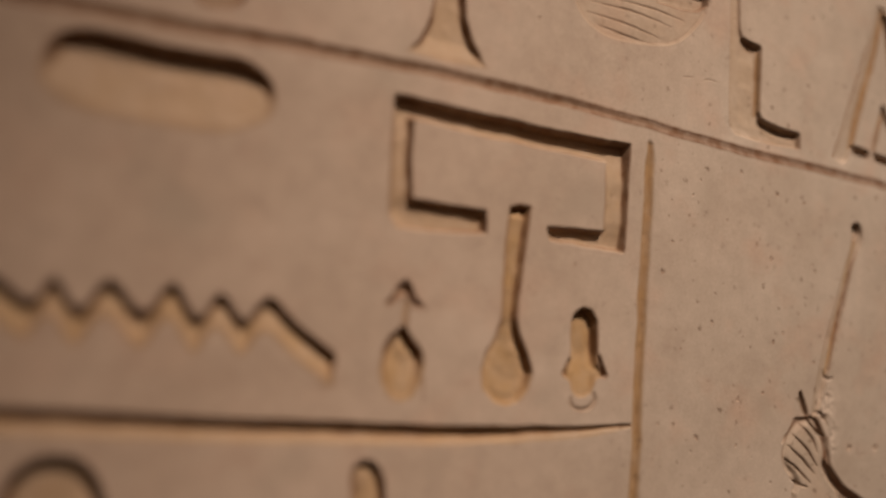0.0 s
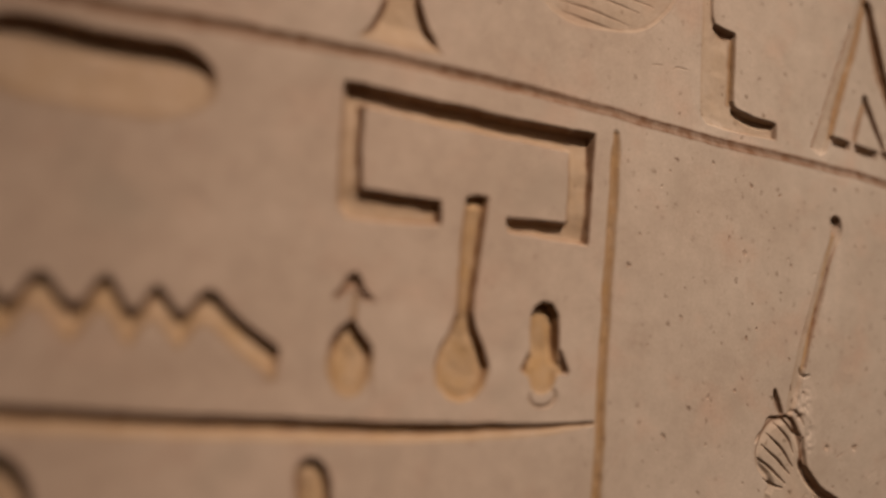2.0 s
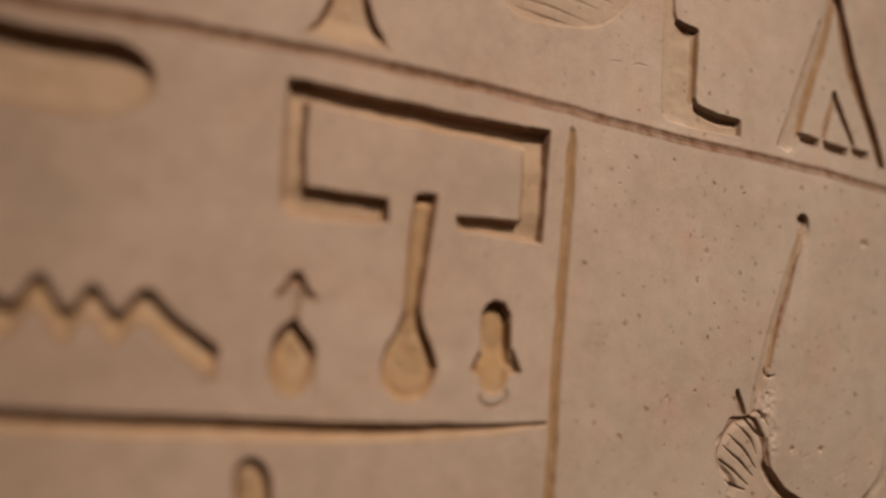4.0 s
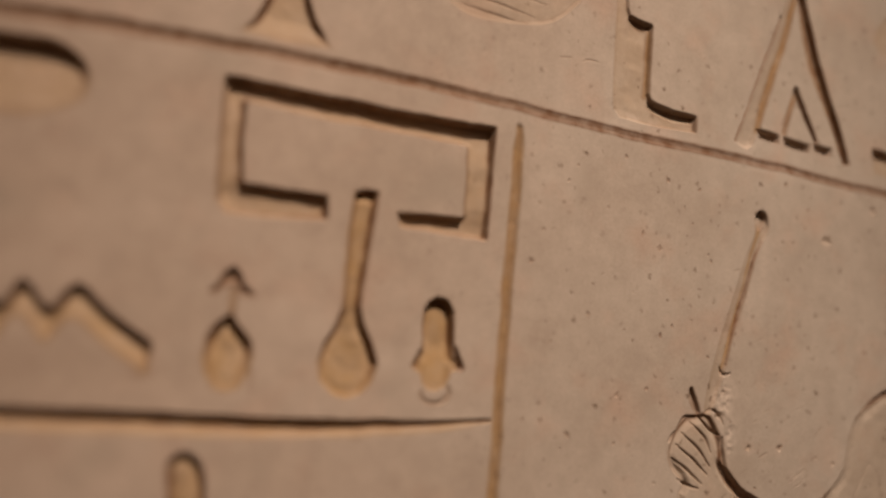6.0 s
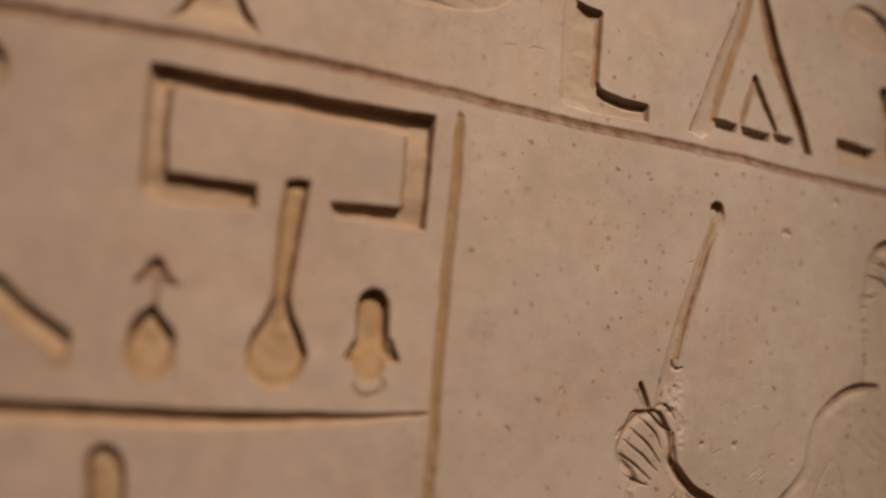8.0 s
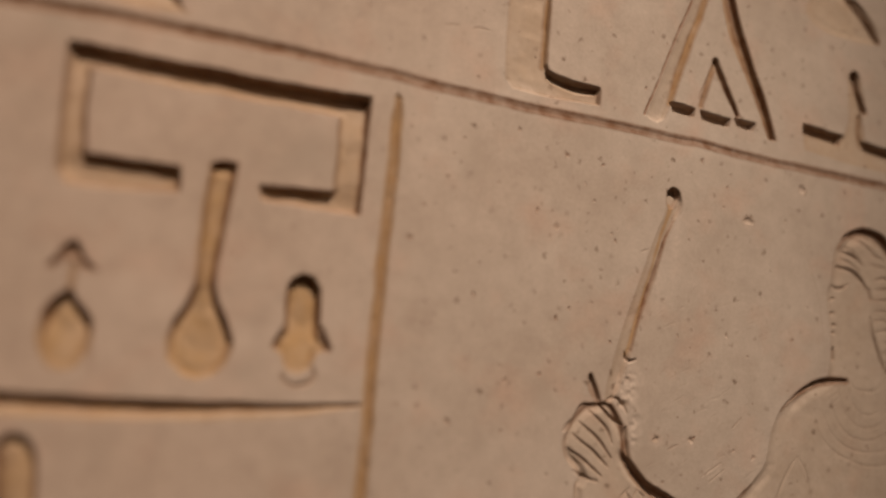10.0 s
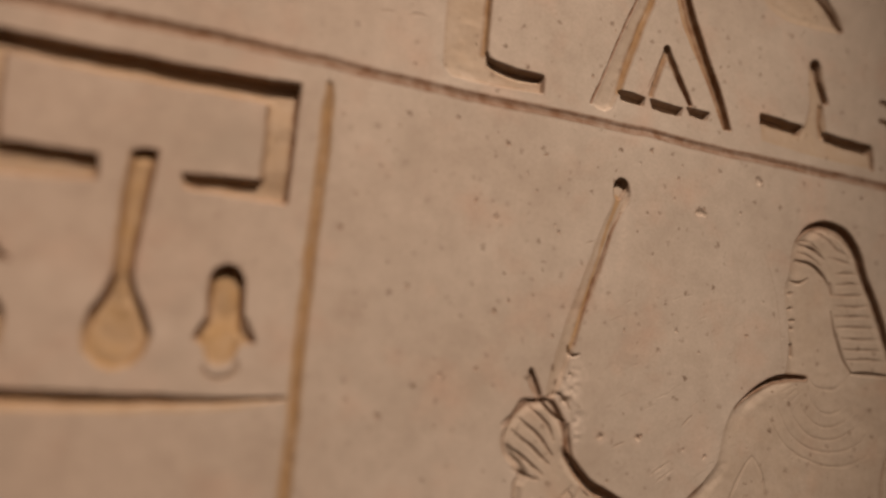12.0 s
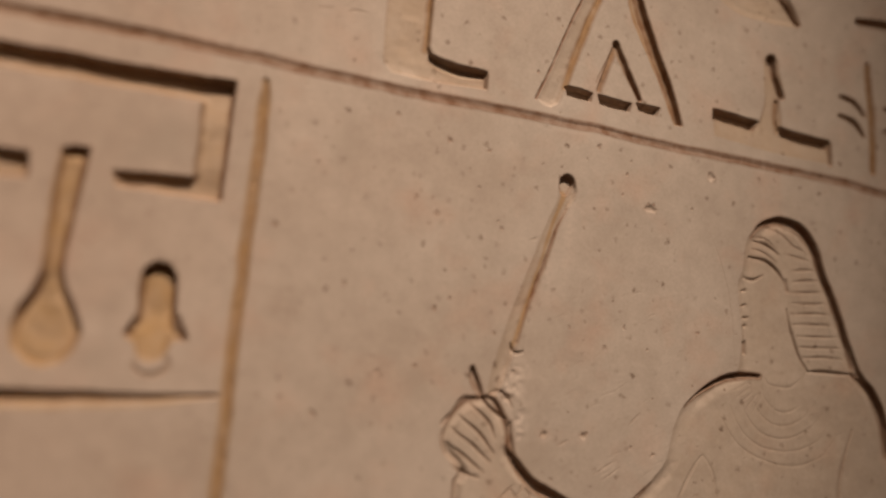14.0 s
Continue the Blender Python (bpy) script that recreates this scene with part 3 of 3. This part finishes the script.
for k in range(5):
    r = 9.5 + 4.6 * k
    incise([(191 + r * math.cos(t), -66.5 + r * (0.98 + 0.03 * math.sin(3 * t + k)) * math.sin(t)) for t in np.linspace(math.pi * (1.03 + 0.03 * k), math.pi * (1.9 - 0.02 * k), 7)], 0.6, 0.15, True, 0.1)
for t in np.linspace(3.45, 4.6, 9):
    incise([(189 + 14 * math.cos(t), -63 + 10 * math.sin(t)), (189 + 21 * math.cos(t), -63 + 17 * math.sin(t))], 0.4, 0.16, True, 0.1)
incise([(181.2, -64.2), (185.1, -67.3), (191.9, -67.6), (195.6, -66), (200, -62)], 0.8, 0.18, True, 0.1)
incise([(220.4, -80), (216.6, -92.5), (215.2, -102.4), (214.6, -122)], 1.3, 0.5, True, 0.35)
incise([(160, -91.7), (155.6, -97.7), (152.7, -104.7), (150, -116)], 1.0, 0.25, True, 0.12)
incise([(160.4, -92), (164.3, -97.3), (165.9, -104.3), (166.5, -116)], 0.9, 0.2, True, 0.1)
for mark in ([(171.8, -37), (174.2, -36.2)], [(171.8, -42), (174.2, -41.2)], [(172.4, -46), (175.2, -45.4)], [(172.6, -48.8), (174.6, -48.2)]):
    incise(mark, 0.8, 0.6)
incise([(173.8, -54.4), (174, -57.6)], 1.2, 0.9, False)
incise([(158, -19.2), (166.5, -38.7), (170.1, -62.2)], 0.35, 0.14, True, 0.1)
staff = sign("staff_relief", "long thin staff cut as a shallow tapering groove")
sink(staff, [(102.2, -9.6), (106.4, -9.4), (107.6, -13.6), (104.6, -20), (102.4, -26), (98.6, -41), (95.4, -50), (92.4, -62), (91.2, -67), (87.2, -78.5), (83.6, -76.8), (88.0, -57),
             (94.4, -36), (100.6, -17)], 1.3, 0.9, drag=(-4.5, 0), ochre=0.22, round_to=3, rest=0.16, grime_shade=0.3)
stroke(staff, [(103.4, -14), (101.2, -22), (96.4, -42), (92.4, -58), (90.6, -64)], [1.4, 1.0, 0.9, 0.9, 0.9], 0.6, 0.9, ochre=1.0, grime_shade=0.15)
stroke(staff, [(104.1, -10.6), (103.6, -12.8)], [2.9, 2.3], 2.4, 0.8, ochre=0.2)
incise([(104.6, -19), (102, -26), (98.4, -39), (97.4, -42), (95, -50), (92, -62.5)], 0.75, 0.6, True, 1.0)
incise([(90.2, -63.1), (91.4, -65.6), (93.9, -65.1)], 0.8, 1.2)
stroke(staff, [(78.5, -71.3), (79.6, -74.6), (82.0, -78.2)], [0.9, 1.5, 1.0], 1.6, 0.8, ochre=0.1)

# chips, scratches and pits
def blotch(u, v, r, deep, dirt, seed):
    """A ragged pit with dirt in it."""
    turn = seed * 2.4
    w = region([(u, v)], 3 * r + 1)
    x, y = UU[w] + 0.55 * r * lattice(UU[w], VV[w], 0.9 * r + 0.25, 50 + seed % 9), VV[w] + 0.55 * r * lattice(UU[w], VV[w], 0.8 * r + 0.25, 70 + seed % 7)
    d = far(x, y, (u, v), (u + 0.8 * r * math.cos(turn), v + 0.8 * r * math.sin(turn)), r, r * 0.6)
    LINES[w] = np.maximum(LINES[w], deep * smooth(-d / (0.9 * r)))
    GRIME_SHADE[w] = np.maximum(GRIME_SHADE[w], dirt * smooth((0.25 * r - d) / (0.9 * r)))


def soft_patch(u, v, wide, high, amount, sheet):
    """A soft patch of dirt, pale stone or painted light."""
    w = region([(u, v)], 2.2 * max(wide, high))
    soft = np.exp(-((UU[w] - u) / wide) ** 2 - ((VV[w] - v) / high) ** 2)
    sheet[w] = np.maximum(sheet[w], amount * soft * (0.65 + 0.5 * lattice(UU[w], VV[w], 0.4 * wide, 41)))


for (u, v), r, deep in (((134.2, -14.4), 2.6, 0.55), ((156.7, -0.1), 2.4, 0.5), ((103.5, -89), 1.9, 0.6), ((116.6, -88.5), 1.4, 0.65), ((90.6, -79.0), 2.2, 0.6), ((91.6, -71), 1.8, 0.4)):
    chip = sign("chip", "small ragged chip in the stone surface")
    ring = [(u + r * random.uniform(0.6, 1.15) * math.cos(a), v + 0.8 * r * random.uniform(0.6, 1.15) * math.sin(a)) for a in np.linspace(0, 2 * math.pi, 10)[:-1]]
    sink(chip, ring, deep, 1.3, 0.6, 1.0, ochre=0.1, margin=0.5, grime_shade=0.3)
    soft_patch(u, v - 0.8, r * 1.1, r * 0.7, 0.7, CHALK_LIT)
    for k in range(3):
        blotch(u + random.uniform(-0.7, 0.7) * r, v + random.uniform(-0.1, 0.8) * r, 0.4, 0.3, 0.75, k)
for line in ([(93.2, -30.8), (94.6, -30.2), (96.2, -29.6)], [(121.2, -99.9), (128.3, -95.2)], [(108, -92), (112, -90)], [(20, 28), (25, 29)], [(132, -84), (136, -80)],
             [(28.6, 28.4), (31, 29.6), (35.6, 29.4)], [(124, -101.6), (130, -97.2)]):
    incise(line, 0.3, 0.25)
pits = [(47.5, 1.0), (64, -4), (71.5, -12), (77, -5), (62.5, -27), (83.5, -28.5), (75, -17), (56, -23), (16.5, -37), (77, -49), (65, -55), (50, -75), (61, -72), (66, -101),
        (33.5, -88), (117, -88), (150, -12), (155, -53), (128, -54), (109, -56), (133, -91), (141, -93), (107, -102), (30, -5), (114, 3), (126, 0), (20, -27), (38, -51), (18, -84), (-16, -39)]
for k, (u, v) in enumerate(pits):
    blotch(u, v, 0.75 + 0.25 * math.sin(k * 1.9), 0.3, 0.5 + 0.2 * math.sin(k * 2.7), k)
for u, v, wide, high, amount in ((21.5, -59, 5, 6, 0.17), (27, -56, 4, 4, 0.08), (-84, -47, 3, 2, 0.2), (-50, -76, 3, 2, 0.16), (-146, -34, 10, 9, 0.07), (-112, -80, 6, 2.5, 0.12), (-132, -78, 4, 3, 0.12),
                               (46, -30, 9, 5, 0.06), (120, -40, 8, 11, 0.05), (150, 40, 12, 6, 0.08), (30, 45, 7, 5, 0.06), (-14.5, -31, 8, 2, 0.1), (-20, -66, 3, 6, 0.08), (-2, -80, 3, 3, 0.08)):
    soft_patch(u, v, wide, high, amount, GRIME_SHADE)
# bruised stone, plus painted light on the lips of the register lines
for u, v, wide, high, amount in ((92, -73, 4.5, 6, 1.0), (95.5, -86, 2.6, 6, 0.9), (52, 14.4, 9, 1.6, 0.6), (95, 14, 4, 2.5, 0.7), (60, 11.4, 26, 1.2, 0.55), (104, 6, 30, 1.0, 0.4), (0, -84.8, 6, 0.9, 0.6),
                               (141, -92, 4, 6, 0.35), (106, -24, 2, 12, 0.5), (100.5, -42, 2, 10, 0.45), (125, -97.5, 4, 2.5, 0.5)):
    soft_patch(u, v, wide, high, amount, CHALK_LIT)
rng = np.random.RandomState(7)
for k in range(46):
    u, v = rng.uniform(100, 150), rng.uniform(-104, -40)
    slope, long = rng.uniform(0.3, 0.9), rng.uniform(1.5, 5)
    incise([(u, v), (u + 0.5 * long, v + 0.5 * long * slope + 0.2), (u + long, v + long * slope)], 0.28, rng.uniform(0.05, 0.14), True, 0.12)
for k in range(620):
    u, v = rng.uniform(U0, U1), rng.uniform(V0, V1)
    if (u < 14 and rng.rand() < 0.7) or lattice(np.array([u]), np.array([v]), 22, 43)[0] < rng.uniform(-0.7, 0.5):
        continue
    r = rng.choice([0.22, 0.3, 0.42, 0.6], p=[0.45, 0.33, 0.17, 0.05])
    blotch(u, v, r, 0.15 + 0.35 * r, rng.uniform(0.15, 0.62), k)

# the face itself is not quite flat
FACE = 0.28 * lattice(UU, VV, 38, 11) + 0.10 * lattice(UU, VV, 13, 12) + 0.022 * lattice(UU, VV, 4.5, 13) + 0.008 * lattice(UU, VV, 1.6, 14)
ROUGHCUT = (0.10 * lattice(UU, VV, 2.2, 15) + 0.16 * lattice(UU, VV, 5.5, 16)) * smooth(DEPTH / 1.2)
PATCH = np.exp(-((UU - 91.5) / 3.6) ** 2 - ((VV + 74) / 6.5) ** 2) + np.exp(-((UU - 94.5) / 2.2) ** 2 - ((VV + 87) / 6) ** 2)
ROUGHCUT += PATCH * (0.45 * lattice(UU, VV, 2.6, 31) + 0.25 * lattice(UU, VV, 1.2, 32) + 0.25)
TOTAL = (DEPTH + LINES + FACE + ROUGHCUT) * 0.001
DY_V, DY_U = np.gradient(TOTAL, STEP * 0.001)
NORMAL = np.dstack((DY_U, -np.ones_like(TOTAL), DY_V))
NORMAL /= np.linalg.norm(NORMAL, axis=2, keepdims=True)
SPOTS = np.dstack((UU * 0.001, TOTAL, VV * 0.001 + BASE)).reshape(-1, 3)
NORMAL, TINT, STAIN_SHADE, PALE = NORMAL.reshape(-1, 3), OCHRE.reshape(-1), GRIME_SHADE.reshape(-1), np.clip(CHALK_LIT, 0, 1).reshape(-1)
CORNER = (np.arange(NV - 1)[:, None] * NU + np.arange(NU - 1)[None, :]).reshape(-1)
QUADS = np.stack((CORNER, CORNER + 1, CORNER + NU + 1, CORNER + NU), 1)
QUAD_OWNER = OWNER[:-1, :-1].reshape(-1)


def piece_of_face(name, owner, extra=None):
    """The mesh of those cells of the carved face that belong to one owner."""
    quads = QUADS[QUAD_OWNER == owner]
    used, quads = np.unique(quads, return_inverse=True)
    quads = quads.reshape(-1, 4)
    co, no, tint, brown, pale = SPOTS[used], NORMAL[used], TINT[used], STAIN_SHADE[used], PALE[used]
    if extra is not None:
        quads = np.vstack((quads, extra[1] + len(co)))
        no = np.vstack((no, extra[2]))
        bare = np.zeros(len(extra[0]))
        co, tint, brown, pale = np.vstack((co, extra[0])), np.r_[tint, bare], np.r_[brown, bare], np.r_[pale, bare]
    me = bpy.data.meshes.new(name)
    me.vertices.add(len(co))
    me.vertices.foreach_set("co", co.astype(np.float32).reshape(-1))
    me.loops.add(quads.size)
    me.loops.foreach_set("vertex_index", quads.astype(np.int32).reshape(-1))
    me.polygons.add(len(quads))
    me.polygons.foreach_set("loop_start", np.arange(0, quads.size, 4, dtype=np.int32))
    me.update(calc_edges=True)
    me.polygons.foreach_set("use_smooth", np.ones(len(quads), bool))
    me.attributes.new("ochre", "FLOAT", "POINT").data.foreach_set("value", tint.astype(np.float32))
    me.attributes.new("grime_shade", "FLOAT", "POINT").data.foreach_set("value", brown.astype(np.float32))
    me.attributes.new("chalk_lit", "FLOAT", "POINT").data.foreach_set("value", pale.astype(np.float32))
    me.normals_split_custom_set_from_vertices(no.astype(np.float32))
    me.materials.append(STONE)
    return new(name, me)


# the slab behind the face, and the plain wall round it
X0, X1, Z0, Z1, THICK = -1.7, 1.9, 0.0, 2.9, 0.35
a0, a1, b0, b1 = us[0] * 0.001, us[-1] * 0.001, vs[0] * 0.001 + BASE, vs[-1] * 0.001 + BASE
rim = np.array([(x, y, z) for y in (0.0, 0.12) for x, z in ((a0, b0), (a1, b0), (a1, b1), (a0, b1))])
sides = np.array([(1, 0, 4, 5), (2, 1, 5, 6), (3, 2, 6, 7), (0, 3, 7, 4), (5, 4, 7, 6)])
out = rim - rim.mean(0)
out /= np.linalg.norm(out, axis=1, keepdims=True)
slab_thing = tagged(piece_of_face("stone_relief", 0, (rim, sides, out)), "pale warm limestone relief carved with sunk signs and a figure", "relief", kind="thing")
made = {0: slab_thing}
for index, (name, label, parent) in enumerate(SIGNS, 1):
    if (QUAD_OWNER == index).any():
        made[index] = tagged(piece_of_face(name, index), label)
        made[index].parent = made[parent]


# ---- plain room that closes the place ----
def slab(name, label, category, low, high, mat):
    bm = bmesh.new()
    bmesh.ops.create_cube(bm, size=1.0)
    for vert in bm.verts:
        vert.co = [lo + (c + 0.5) * (hi - lo) for c, lo, hi in zip(vert.co, low, high)]
    me = bpy.data.meshes.new(name)
    bm.to_mesh(me)
    bm.free()
    me.materials.append(mat)
    return tagged(new(name, me), label, category, kind="structure")


slab("floor", "plain dim stone gallery floor", "floor", (X0, -2.8, -0.2), (X1, THICK, -0.003), ROOM)
slab("ceiling", "plain dim gallery ceiling", "ceiling", (X0, -2.8, Z1 + 0.003), (X1, THICK, Z1 + 0.2), ROOM)
slab("wall_2", "plain dim gallery wall", "wall", (X0 - 0.2, -2.8, 0), (X0 - 0.003, THICK, Z1), ROOM)
slab("wall_3", "plain dim gallery wall", "wall", (X1 + 0.003, -2.8, 0), (X1 + 0.2, THICK, Z1), ROOM)
slab("wall_4", "plain dim gallery wall", "wall", (X0, -3.0, 0), (X1, -2.803, Z1), ROOM)

# the wall that holds the slab, in four butted blocks of one mesh
bm = bmesh.new()
GAP = 0.001
for low, high in (((X0, 0, Z0), (X1, THICK, b0 - GAP)), ((X0, 0, b1 + GAP), (X1, THICK, Z1)), ((X0, 0, b0 - GAP), (a0 - GAP, THICK, b1 + GAP)),
                  ((a1 + GAP, 0, b0 - GAP), (X1, THICK, b1 + GAP)), ((a0 - GAP, 0.124, b0 - GAP), (a1 + GAP, THICK, b1 + GAP))):
    for vert in bmesh.ops.create_cube(bm, size=1.0)["verts"]:
        vert.co = [lo + (c + 0.5) * (hi - lo) for c, lo, hi in zip(vert.co, low, high)]
me = bpy.data.meshes.new("wall_1")
bm.to_mesh(me)
bm.free()
me.materials.append(STONE)
tagged(new("wall_1", me), "plain limestone wall that holds the carved slab", "wall", kind="structure")
